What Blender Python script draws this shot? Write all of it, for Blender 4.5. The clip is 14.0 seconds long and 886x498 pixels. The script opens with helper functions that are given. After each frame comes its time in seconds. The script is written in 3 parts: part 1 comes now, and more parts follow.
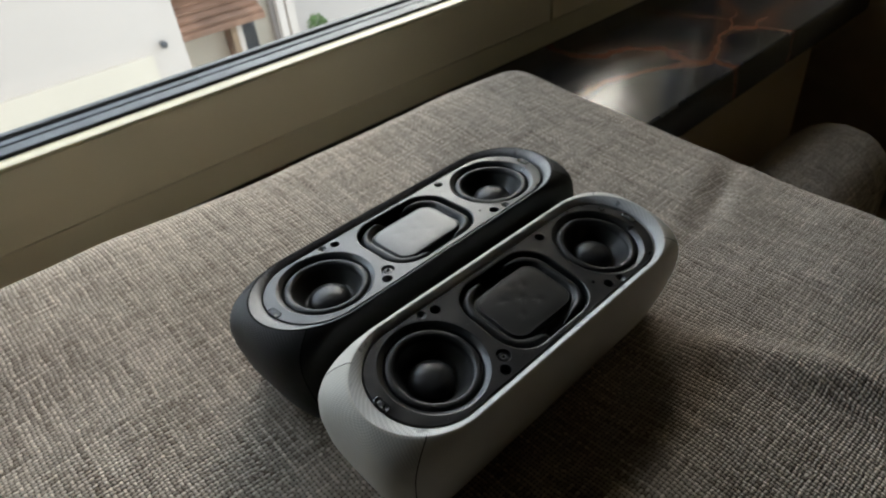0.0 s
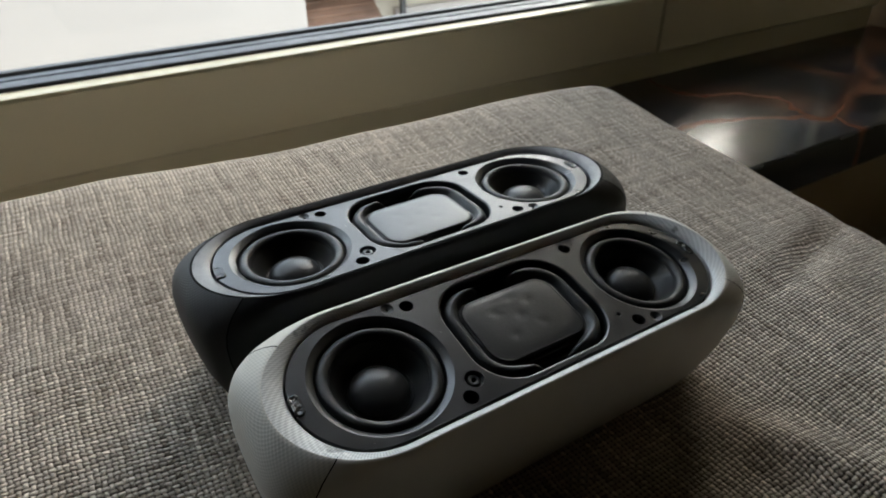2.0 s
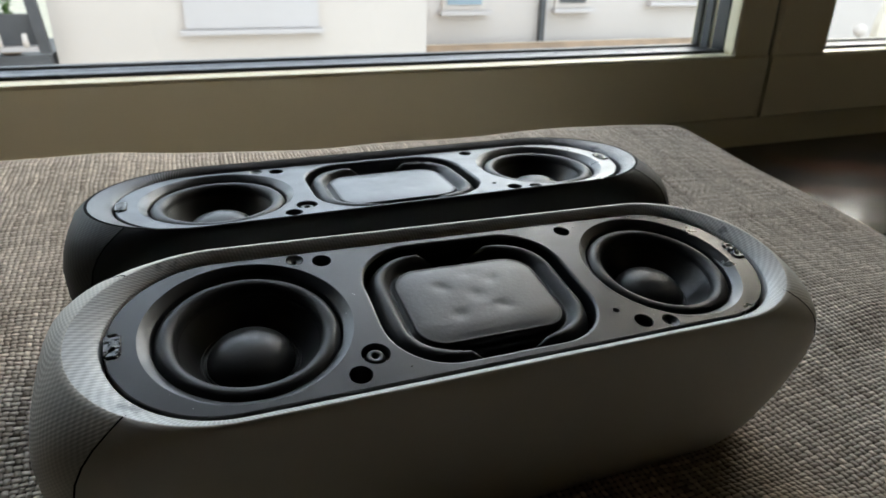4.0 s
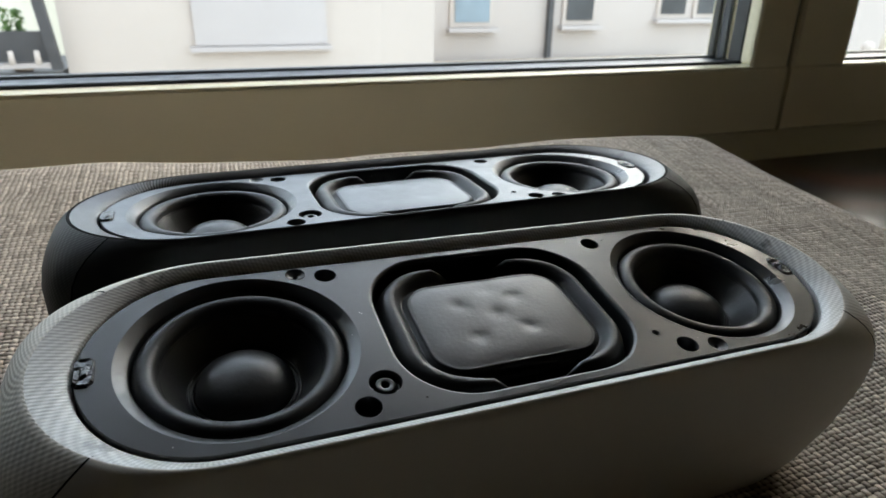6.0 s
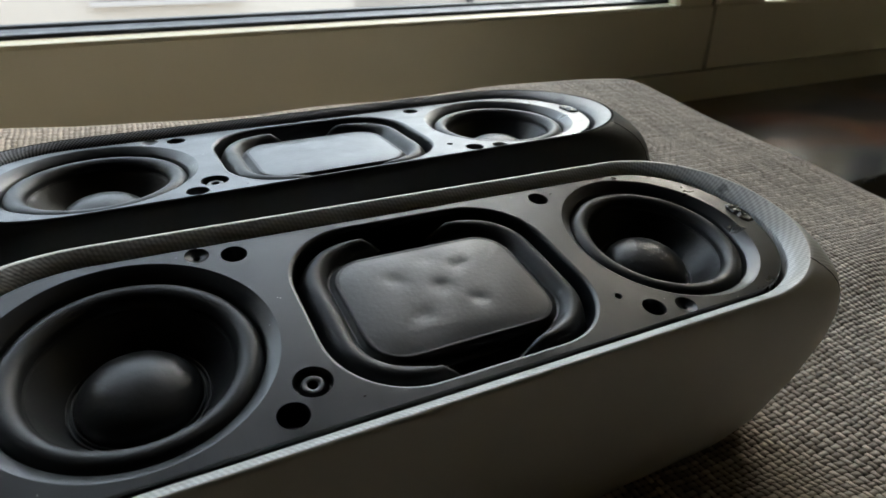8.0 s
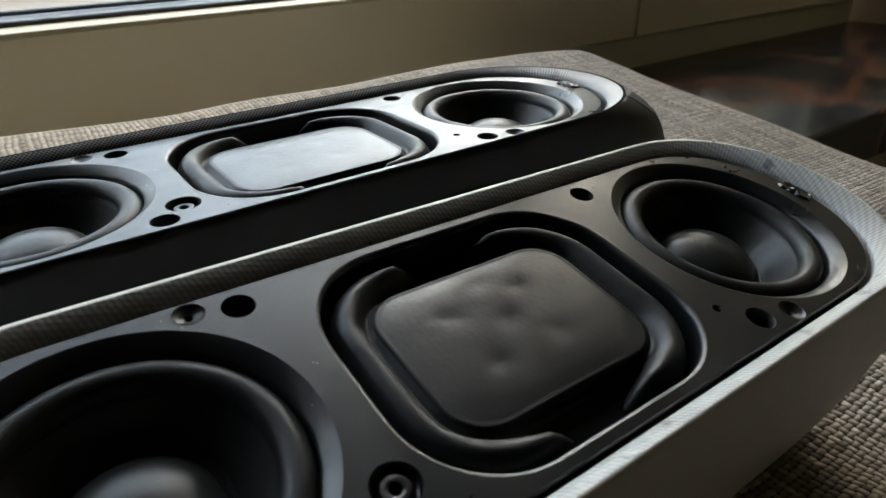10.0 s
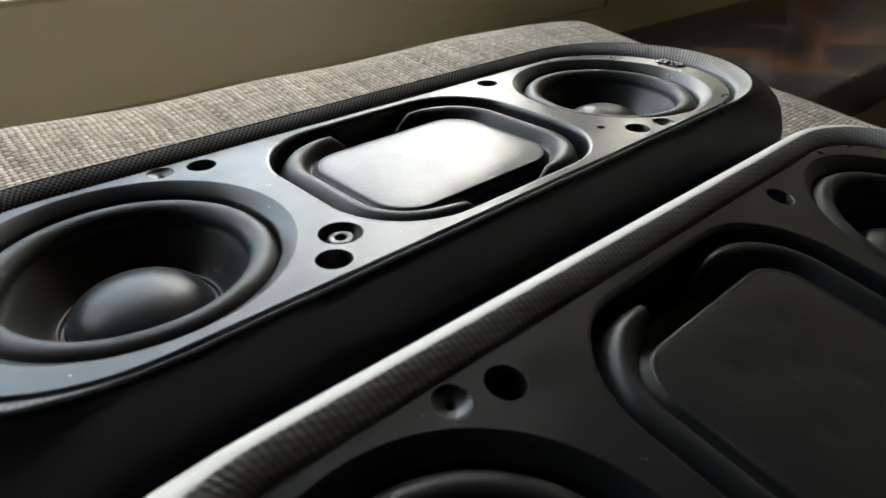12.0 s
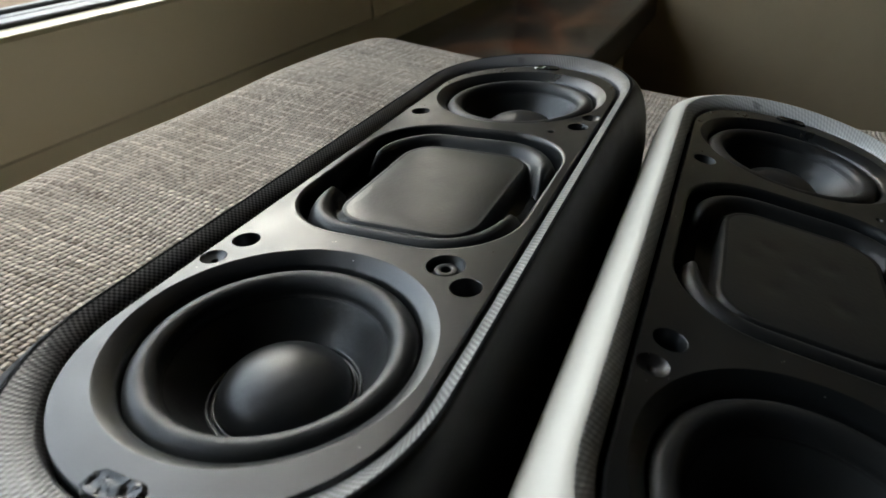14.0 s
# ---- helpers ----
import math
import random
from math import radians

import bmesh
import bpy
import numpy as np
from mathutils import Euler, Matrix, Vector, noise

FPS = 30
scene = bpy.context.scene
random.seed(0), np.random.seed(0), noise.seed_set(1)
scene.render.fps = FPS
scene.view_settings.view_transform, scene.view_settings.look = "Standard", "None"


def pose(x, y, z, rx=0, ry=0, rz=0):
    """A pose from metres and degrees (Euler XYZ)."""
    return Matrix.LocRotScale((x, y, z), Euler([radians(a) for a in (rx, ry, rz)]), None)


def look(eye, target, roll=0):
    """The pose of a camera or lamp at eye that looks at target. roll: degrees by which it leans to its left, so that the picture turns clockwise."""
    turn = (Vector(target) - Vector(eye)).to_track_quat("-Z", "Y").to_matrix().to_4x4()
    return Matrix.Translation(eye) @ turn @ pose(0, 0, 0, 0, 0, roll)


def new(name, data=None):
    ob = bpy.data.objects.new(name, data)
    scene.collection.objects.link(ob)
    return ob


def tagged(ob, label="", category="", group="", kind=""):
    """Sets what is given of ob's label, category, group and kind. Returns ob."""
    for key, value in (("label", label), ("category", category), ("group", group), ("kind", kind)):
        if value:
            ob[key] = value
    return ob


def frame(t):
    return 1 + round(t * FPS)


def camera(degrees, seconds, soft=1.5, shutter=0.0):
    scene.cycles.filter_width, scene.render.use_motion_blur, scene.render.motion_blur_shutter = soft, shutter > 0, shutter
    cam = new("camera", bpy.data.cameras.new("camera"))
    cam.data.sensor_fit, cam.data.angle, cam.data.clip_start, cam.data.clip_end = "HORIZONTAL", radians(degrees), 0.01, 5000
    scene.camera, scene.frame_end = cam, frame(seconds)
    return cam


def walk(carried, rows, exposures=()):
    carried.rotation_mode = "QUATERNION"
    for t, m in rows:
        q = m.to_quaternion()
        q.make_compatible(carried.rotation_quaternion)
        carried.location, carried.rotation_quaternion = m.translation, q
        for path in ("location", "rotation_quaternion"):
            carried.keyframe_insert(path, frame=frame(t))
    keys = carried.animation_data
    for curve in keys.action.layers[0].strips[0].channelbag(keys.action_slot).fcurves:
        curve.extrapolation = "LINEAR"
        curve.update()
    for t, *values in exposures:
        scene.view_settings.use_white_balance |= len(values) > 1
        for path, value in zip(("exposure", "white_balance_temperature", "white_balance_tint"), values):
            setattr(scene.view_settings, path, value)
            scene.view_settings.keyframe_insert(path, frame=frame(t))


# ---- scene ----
cam = camera(69.2, 14.0)
cam.data.dof.use_dof, cam.data.dof.focus_distance, cam.data.dof.aperture_fstop = True, 0.15, 35.0
ROWS = [
    (0.0, -0.0641, 0.0239, 0.2798, 53.55, 4.98, -43.17),
    (0.5, -0.0242, 0.0503, 0.2290, 55.80, 2.19, -36.52),
    (1.0, -0.0057, 0.0373, 0.2245, 56.76, 0.90, -31.60),
    (1.5, -0.0111, 0.0348, 0.2273, 57.58, 0.35, -30.24),
    (2.0, -0.0097, 0.0329, 0.2247, 57.38, 0.43, -31.07),
    (2.5, -0.0084, 0.0352, 0.2227, 57.77, 0.29, -30.99),
    (3.0, 0.0111, 0.0357, 0.1947, 60.90, -0.88, -26.34),
    (3.2, 0.0324, 0.0338, 0.1814, 62.58, -1.29, -23.08),
    (5.3, 0.0562, 0.0546, 0.1467, 67.02, -0.72, -19.65),
    (5.5, 0.0551, 0.0555, 0.1478, 67.12, -0.92, -19.81),
    (6.0, 0.0540, 0.0564, 0.1466, 67.02, -0.81, -19.77),
    (6.5, 0.0551, 0.0562, 0.1449, 67.07, -0.75, -19.65),
    (7.0, 0.0568, 0.0586, 0.1447, 66.50, -1.27, -20.92),
    (7.5, 0.0587, 0.0671, 0.1417, 64.69, -0.87, -22.77),
    (7.7, 0.0621, 0.0712, 0.1408, 63.86, -0.69, -24.43),
    (9.8, 0.0584, 0.1119, 0.1323, 61.64, 0.90, -33.08),
    (10.0, 0.0552, 0.1164, 0.1326, 61.39, 0.78, -34.91),
    (10.5, 0.0532, 0.1234, 0.1293, 60.71, 0.92, -37.56),
    (11.0, 0.0506, 0.1315, 0.1279, 59.88, 0.76, -39.69),
    (11.5, 0.0442, 0.1463, 0.1296, 59.39, 0.32, -40.84),
    (12.0, 0.0330, 0.1676, 0.1293, 58.87, -0.12, -41.57),
    (12.5, 0.0272, 0.1770, 0.1305, 58.32, 0.07, -44.64),
    (13.0, 0.0202, 0.1820, 0.1335, 59.11, 0.02, -50.29),
    (13.5, 0.0078, 0.1883, 0.1337, 59.37, 0.38, -54.16),
    (14.0, -0.0066, 0.2028, 0.1390, 59.34, 2.12, -65.43),
]
EXPOSURES = [(0.0, 2.31, 6450, 7.7), (2.0, 2.41, 6450, 7.7), (7.0, 2.43, 6450, 7.2), (10.0, 2.61, 6550, 6.7), (11.0, 2.86, 6550, 6.7), (11.5, 2.86, 6550, 6.7), (12.5, 2.59, 6550, 6.7), (14.0, 2.53, 6450, 6.7)]
walk(cam, [(t, pose(x, y, z, rx, ry, rz)) for t, x, y, z, rx, ry, rz in ROWS], EXPOSURES)

# ---- light: a pale overcast day outside, no lamp in the room ----
world = bpy.data.worlds.new("overcast_day")
scene.world = world
world.use_nodes = True
wn = world.node_tree.nodes
sky = wn.new("ShaderNodeTexSky")
sky.sky_type, sky.sun_disc = "NISHITA", False
sky.sun_elevation, sky.sun_rotation = radians(34), radians(57)
sky.air_density, sky.dust_density, sky.ozone_density = 1.0, 2.0, 1.0
world.node_tree.links.new(sky.outputs[0], wn["Background"].inputs[0])
wn["Background"].inputs[1].default_value = 0.075
# the even cloud layer over the whole sky
cloud, both = wn.new("ShaderNodeBackground"), wn.new("ShaderNodeAddShader")
cloud.inputs[0].default_value, cloud.inputs[1].default_value = (0.95, 0.975, 1.02, 1), 0.4
world.node_tree.links.new(wn["Background"].outputs[0], both.inputs[0])
world.node_tree.links.new(cloud.outputs[0], both.inputs[1])
world.node_tree.links.new(both.outputs[0], wn["World Output"].inputs[0])
sun = new("sun", bpy.data.lights.new("sun", "SUN"))
sun.data.energy, sun.data.angle, sun.data.color = 0.08, radians(60), (1.0, 1.0, 1.0)
sun.matrix_world = look((0, 0, 0), (-0.695, -0.45, -0.56))


# ---- materials ----
class Nodes:
    """A node material with short calls."""

    def __init__(self, name, rough=0.5, metal=0.0, spec=0.5):
        self.m = bpy.data.materials.new(name)
        self.m.use_nodes = True
        self.t = self.m.node_tree
        self.b = self.t.nodes["Principled BSDF"]
        self.b.inputs["Roughness"].default_value = rough
        self.b.inputs["Metallic"].default_value = metal
        self.b.inputs["Specular IOR Level"].default_value = spec

    def add(self, kind, **inputs):
        n = self.t.nodes.new("ShaderNode" + kind)
        for k, v in inputs.items():
            self.set(n, k, v)
        return n

    def set(self, n, k, v):
        sock = n.inputs[int(k[1:])] if k[0] == "i" and k[1:].isdigit() else n.inputs[k.replace("_", " ")]
        if isinstance(v, bpy.types.NodeSocket):
            self.t.links.new(v, sock)
        else:
            sock.default_value = v

    def math(self, op, a, b=0.0, c=0.0):
        n = self.t.nodes.new("ShaderNodeMath")
        n.operation = op
        for k, v in (("i0", a), ("i1", b), ("i2", c)):
            self.set(n, k, v)
        return n.outputs[0]

    def noise(self, vec, scale, detail=3.0, rough=0.5):
        return self.add("TexNoise", Vector=vec, Scale=scale, Detail=detail, Roughness=rough).outputs[0]

    def ramp(self, fac, stops):
        n = self.t.nodes.new("ShaderNodeValToRGB")
        e = n.color_ramp.elements
        while len(e) < len(stops):
            e.new(0.5)
        for k, (p, c) in zip(e, stops):
            k.position, k.color = p, (*c, 1) if len(c) == 3 else c
        self.set(n, "i0", fac)
        return n.outputs[0]

    def coords(self, which="Object"):
        return self.t.nodes.new("ShaderNodeTexCoord").outputs[which]

    def scaled(self, vec, s):
        n = self.t.nodes.new("ShaderNodeMapping")
        self.set(n, "i0", vec)
        n.inputs["Scale"].default_value = s
        return n.outputs[0]

    def bump(self, height, strength, dist):
        n = self.add("Bump", Strength=strength, Distance=dist, Height=height)
        self.t.links.new(n.outputs[0], self.b.inputs["Normal"])
        return n

    def color(self, c):
        self.set(self.b, "Base_Color", c)

    def rough(self, r):
        self.set(self.b, "Roughness", r)


def mat_plain(name, c, rough, vary=0.12, scale=30.0, bump=0.1, dist=0.0005, spec=0.5, metal=0.0, fine=900.0):
    """Paint, plastic, rubber, plaster: slow stains, fine grain, uneven gloss."""
    k = Nodes(name, rough, metal, spec)
    v = k.coords()
    n = k.noise(v, scale, 4.0)
    lo, hi = [tuple(max(0.0, x * (1 + f * vary)) for x in c) for f in (-1, 1)]
    k.color(k.ramp(n, [(0.3, lo), (0.7, hi)]))
    k.rough(k.math("MULTIPLY_ADD", k.noise(v, scale * 2.3, 5.0, 0.6), 0.25, rough - 0.125))
    k.bump(k.noise(v, fine, 2.0), bump, dist)
    return k.m


def mat_baffle():
    """Moulded black plastic with a fine spark-eroded grain, smears and pale dust specks."""
    k = Nodes("black_moulded_plastic", 0.3, 0.0, 0.72)
    v = k.coords()
    dust = k.add("TexVoronoi", Vector=v, Scale=420.0).outputs["Distance"]
    where = k.noise(v, 60.0, 4.0)
    speck = k.math("MULTIPLY", k.math("LESS_THAN", dust, 0.06), k.math("GREATER_THAN", where, 0.57))
    base = k.ramp(k.noise(v, 45.0, 5.0), [(0.3, (0.005, 0.006, 0.0062)), (0.7, (0.009, 0.0106, 0.011))])
    mix = k.t.nodes.new("ShaderNodeMix")
    mix.data_type = "RGBA"
    k.set(mix, "i0", speck)
    k.set(mix, "i6", base)
    k.set(mix, "i7", (0.3, 0.3, 0.28, 1))
    k.color(mix.outputs[2])
    smear = k.noise(k.scaled(v, (1.0, 1.8, 1.0)), 55.0, 5.0, 0.6)
    k.rough(k.math("MULTIPLY_ADD", smear, 0.4, 0.13))
    k.bump(k.noise(v, 3600.0, 2.0), 0.22, 0.0001)
    return k.m


def mat_mesh(name, c_lo, c_hi, pitch, rough, slant=0.5):
    """Fine ribbed netting; UV runs in metres round and across the surface."""
    k = Nodes(name, rough)
    sep = k.add("SeparateXYZ", i0=k.coords("UV"))
    x, y = sep.outputs[0], sep.outputs[1]
    a = k.math("MULTIPLY_ADD", y, slant, x)
    w1 = k.math("SINE", k.math("MULTIPLY", a, 2 * math.pi / pitch))
    b = k.math("MULTIPLY_ADD", x, 0.12, y)
    w2 = k.math("SINE", k.math("MULTIPLY", b, 2 * math.pi / (pitch * 0.8)))
    h = k.math("MULTIPLY_ADD", k.math("MULTIPLY", w1, w2), 0.5, 0.5)
    h2 = k.math("MULTIPLY_ADD", k.noise(k.coords(), 120.0, 4.0), 0.3, k.math("MULTIPLY", h, 0.7))
    k.color(k.ramp(h2, [(0.15, c_lo), (0.75, c_hi)]))
    k.bump(h, 0.25, pitch * 0.25)
    return k.m


def mat_ribs(name, c_lo, c_hi, pitch, rough, lean=0.3, cross=0.3, mix=0.2):
    """Short ribs side by side round a bezel, grooves dark and crests pale in colour, broken by a fine mesh; UV in
    metres.
    """
    k = Nodes(name, rough)
    sep = k.add("SeparateXYZ", i0=k.coords("UV"))
    x, y = sep.outputs[0], sep.outputs[1]
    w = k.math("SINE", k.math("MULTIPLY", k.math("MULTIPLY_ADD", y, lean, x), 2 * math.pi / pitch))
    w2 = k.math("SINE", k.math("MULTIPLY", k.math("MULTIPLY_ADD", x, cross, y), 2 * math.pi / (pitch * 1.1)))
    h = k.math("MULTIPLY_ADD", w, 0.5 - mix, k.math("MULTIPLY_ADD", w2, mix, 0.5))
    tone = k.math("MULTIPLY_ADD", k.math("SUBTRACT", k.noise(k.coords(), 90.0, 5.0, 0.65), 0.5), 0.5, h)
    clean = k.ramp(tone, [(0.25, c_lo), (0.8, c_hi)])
    scuff = k.ramp(k.noise(k.coords(), 130.0, 5.0, 0.6), [(0.62, (1.0, 1.0, 1.0)), (0.7, (0.45, 0.45, 0.45))])
    mul = k.t.nodes.new("ShaderNodeMix")
    mul.data_type, mul.blend_type = "RGBA", "MULTIPLY"
    k.set(mul, "i0", 1.0)
    k.set(mul, "i6", clean)
    k.set(mul, "i7", scuff)
    k.color(mul.outputs[2])
    k.bump(h, 0.3, pitch * 0.25)
    return k.m


def mat_weave():
    """Coarse melange upholstery in a plain weave of uneven threads, 2.2 mm apart."""
    k = Nodes("melange_upholstery", 0.95, 0.0, 0.15)
    p = 0.0023
    v = k.coords()
    warp = k.add("TexNoise", Vector=v, Scale=55.0, Detail=3.0)
    off = k.t.nodes.new("ShaderNodeVectorMath")
    off.operation = "MULTIPLY_ADD"
    k.set(off, "i0", warp.outputs["Color"])
    off.inputs[1].default_value = (0.0035, 0.0035, 0.0)
    k.set(off, "i2", v)
    sep = k.add("SeparateXYZ", i0=off.outputs[0])
    cx, cy = k.math("DIVIDE", sep.outputs[0], p), k.math("DIVIDE", sep.outputs[1], p * 0.95)
    ix, iy = k.math("FLOOR", cx), k.math("FLOOR", cy)
    sx, sy = k.math("SINE", k.math("MULTIPLY", cx, math.pi)), k.math("SINE", k.math("MULTIPLY", cy, math.pi))
    wave = k.math("MULTIPLY", k.math("MULTIPLY", sx, sy), 0.42)
    warp_h = k.math("MULTIPLY_ADD", k.math("POWER", k.math("ABSOLUTE", sx), 0.6), 0.58, wave)
    weft_h = k.math("SUBTRACT", k.math("MULTIPLY", k.math("POWER", k.math("ABSOLUTE", sy), 0.6), 0.58), wave)
    par = k.math("GREATER_THAN", warp_h, weft_h)
    h = k.math("MAXIMUM", warp_h, weft_h)
    def cell(a, b, seed):
        c = k.add("CombineXYZ", i0=a, i1=b, i2=seed)
        return k.add("TexWhiteNoise", Vector=c.outputs[0]).outputs[0]
    r = cell(ix, iy, 3.0)
    run_x = k.noise(k.add("CombineXYZ", i0=k.math("MULTIPLY", ix, 0.9), i1=k.math("MULTIPLY", iy, 0.05), i2=1.0).outputs[0], 1.0, 2.0)
    run_y = k.noise(k.add("CombineXYZ", i0=k.math("MULTIPLY", ix, 0.05), i1=k.math("MULTIPLY", iy, 0.9), i2=9.0).outputs[0], 1.0, 2.0)
    runs = k.math("ADD", k.math("MULTIPLY", run_x, par), k.math("MULTIPLY", k.math("MULTIPLY_ADD", run_y, 0.7, 0.14), k.math("SUBTRACT", 1.0, par)))
    tone = k.math("ADD", k.math("MULTIPLY", r, 0.2), k.math("MULTIPLY_ADD", runs, 1.55, -0.36))
    tone = k.math("MULTIPLY_ADD", k.noise(v, 11.0, 5.0, 0.6), 0.22, k.math("SUBTRACT", tone, 0.11))
    # the shade in the little holes between the threads, put into the colour
    hole_shade = k.ramp(h, [(0.24, (0.09, 0.08, 0.07)), (0.48, (0.8, 0.78, 0.76)), (0.85, (1.0, 1.0, 1.0))])
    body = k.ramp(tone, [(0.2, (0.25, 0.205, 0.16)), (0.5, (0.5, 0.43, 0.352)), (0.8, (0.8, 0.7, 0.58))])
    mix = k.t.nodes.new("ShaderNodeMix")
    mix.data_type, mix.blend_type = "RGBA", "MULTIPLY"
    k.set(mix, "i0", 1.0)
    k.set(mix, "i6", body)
    k.set(mix, "i7", hole_shade)
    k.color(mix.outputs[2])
    fuzz = k.noise(v, 2200.0, 2.0)
    k.bump(k.math("MULTIPLY_ADD", fuzz, 0.12, h), 0.7, 0.0016)
    k.b.inputs["Sheen Weight"].default_value = 0.1
    k.b.inputs["Sheen Tint"].default_value = (1.0, 0.92, 0.82, 1)
    return k.m


def mat_marble():
    """Polished near-black stone with rust-red and grey veins."""
    k = Nodes("polished_dark_stone", 0.08, 0.0, 0.25)
    v = k.coords()
    n = k.noise(v, 7.0, 6.0, 0.62)
    bent = k.t.nodes.new("ShaderNodeVectorMath")
    bent.operation = "MULTIPLY_ADD"
    k.set(bent, "i0", k.add("TexNoise", Vector=v, Scale=9.0, Detail=4.0).outputs["Color"])
    bent.inputs[1].default_value = (0.12, 0.12, 0.12)
    k.set(bent, "i2", v)
    crack = k.add("TexVoronoi", Vector=bent.outputs[0], Scale=3.4)
    crack.feature = "DISTANCE_TO_EDGE"
    vein = k.ramp(crack.outputs["Distance"], [(0.0, (1.0, 1.0, 1.0)), (0.035, (0.3, 0.3, 0.3)), (0.07, (0.0, 0.0, 0.0))])
    body = k.ramp(n, [(0.4, (0.006, 0.006, 0.007)), (0.58, (0.022, 0.021, 0.022)), (0.8, (0.04, 0.043, 0.05))])
    mix = k.t.nodes.new("ShaderNodeMix")
    mix.data_type = "RGBA"
    k.set(mix, "i0", vein)
    k.set(mix, "i6", body)
    k.set(mix, "i7", (0.13, 0.052, 0.026, 1))
    k.color(mix.outputs[2])
    k.rough(k.math("MULTIPLY_ADD", k.noise(v, 30.0, 4.0), 0.14, 0.13))
    k.bump(k.noise(v, 18.0, 2.0), 0.1, 0.003)
    return k.m


def mat_glass():
    k = Nodes("window_glass")
    out = k.t.nodes["Material Output"]
    tr, gl = k.add("BsdfTransparent"), k.add("BsdfGlossy", Roughness=0.01)
    tr.inputs[0].default_value = (0.985, 0.995, 0.99, 1)
    mix = k.t.nodes.new("ShaderNodeMixShader")
    k.set(mix, "i0", 0.03)
    k.t.links.new(tr.outputs[0], mix.inputs[1])
    k.t.links.new(gl.outputs[0], mix.inputs[2])
    k.t.links.new(mix.outputs[0], out.inputs[0])
    return k.m


BAFFLE = mat_baffle()
# flat black that stands in for the shade in gaps and screw holes
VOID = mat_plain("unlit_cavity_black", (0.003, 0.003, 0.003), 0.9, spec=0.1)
RUBBER = mat_plain("black_butyl_rubber", (0.014, 0.0148, 0.0146), 0.44, 0.25, 60, 0.12, 0.0003, spec=0.38)
CONE = mat_plain("black_pressed_cone", (0.02, 0.021, 0.0207), 0.36, 0.25, 60, 0.15, 0.0003, spec=0.5)
PLATE = mat_plain("satin_black_radiator_plate", (0.014, 0.0152, 0.0145), 0.33, 0.2, 50, 0.12, 0.0003, spec=0.65)
WHITE_SHELL = mat_plain("warm_white_silicone", (0.66, 0.63, 0.56), 0.5, 0.05, 25, 0.08, 0.0003)
BLACK_SHELL = mat_plain("black_silicone", (0.006, 0.006, 0.0064), 0.5, 0.2, 25, 0.08, 0.0003, spec=0.28)
WHITE_NET = mat_mesh("pale_grey_netting", (0.52, 0.505, 0.445), (0.66, 0.635, 0.565), 0.0015, 0.6, 0.3)
BLACK_NET = mat_mesh("black_netting", (0.008, 0.008, 0.0083), (0.013, 0.013, 0.0133), 0.0016, 0.6)
GREY_RIM = mat_ribs("grey_ribbed_bezel", (0.42, 0.425, 0.41), (0.62, 0.625, 0.605), 0.001, 0.32)
# pale crests on black plastic: the window's glint is put into the colour
BLACK_RIM = mat_ribs("black_bezel_glint_ribs", (0.012, 0.012, 0.0125), (0.22, 0.22, 0.222), 0.001, 0.34, 1.0, -1.0, 0.25)
CLIP = mat_plain("rough_hot_glue_black", (0.012, 0.012, 0.012), 0.22, 0.4, 300, 0.9, 0.0012, fine=420)
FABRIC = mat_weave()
PVC = mat_plain("white_window_plastic", (0.8, 0.74, 0.53), 0.33, 0.03, 8, 0.04, 0.0003)
SPACER = mat_plain("dull_grey_spacer_metal", (0.05, 0.052, 0.058), 0.45, 0.1, 10, metal=0.6)
GASKET = mat_plain("black_rubber_gasket", (0.012, 0.013, 0.016), 0.45)
STONE = mat_marble()
GLASS = mat_glass()
# darker copy of the wall plaster: the room's gloom is put into its colour
DIMWALL = mat_plain("dim_room_plaster", (0.13, 0.095, 0.055), 0.8, 0.06, 5, 0.25, 0.002, fine=250)
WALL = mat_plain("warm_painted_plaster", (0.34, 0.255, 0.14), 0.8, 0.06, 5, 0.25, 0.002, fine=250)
EASTWALL = mat_plain("brown_beige_plaster", (0.46, 0.36, 0.22), 0.8, 0.08, 6, 0.25, 0.002, fine=250)
BOARD = mat_plain("cream_laminate_board", (0.42, 0.33, 0.19), 0.5, 0.06, 8, 0.05)
CEILING = mat_plain("ceiling_paint", (0.2, 0.165, 0.11), 0.9, 0.04, 3)
FLOORWOOD = mat_plain("brown_wooden_floor", (0.22, 0.13, 0.065), 0.5, 0.3, 6)
FACADE = mat_plain("white_render", (0.54, 0.475, 0.42), 0.9, 0.03, 0.6, 0.3, 0.01, fine=30)
FACADE_GREY = mat_plain("pale_grey_render", (0.5, 0.445, 0.405), 0.9, 0.03, 0.6, 0.3, 0.01, fine=30)
SHUTTER = mat_plain("grey_roller_shutter", (0.47, 0.43, 0.41), 0.6, 0.03, 2, fine=40)
PALE = mat_plain("pale_cream_render", (0.8, 0.77, 0.64), 0.9, 0.04, 1, fine=30)
CREAM = mat_plain("cream_plinth_paint", (0.6, 0.53, 0.43), 0.9, 0.04, 1, fine=30)
TILES = mat_plain("brown_roof_tiles", (0.22, 0.12, 0.075), 0.8, 0.35, 3, 0.4, 0.02, fine=20)
TAN = mat_plain("tan_brick", (0.21, 0.14, 0.085), 0.85, 0.3, 3, 0.4, 0.02, fine=20)
DARKPANE = mat_plain("dark_far_glass", (0.05, 0.055, 0.06), 0.15, 0.3, 2, 0.0)
BLUEPANE = mat_plain("blue_grey_far_glass", (0.22, 0.28, 0.32), 0.15, 0.2, 2, 0.0)
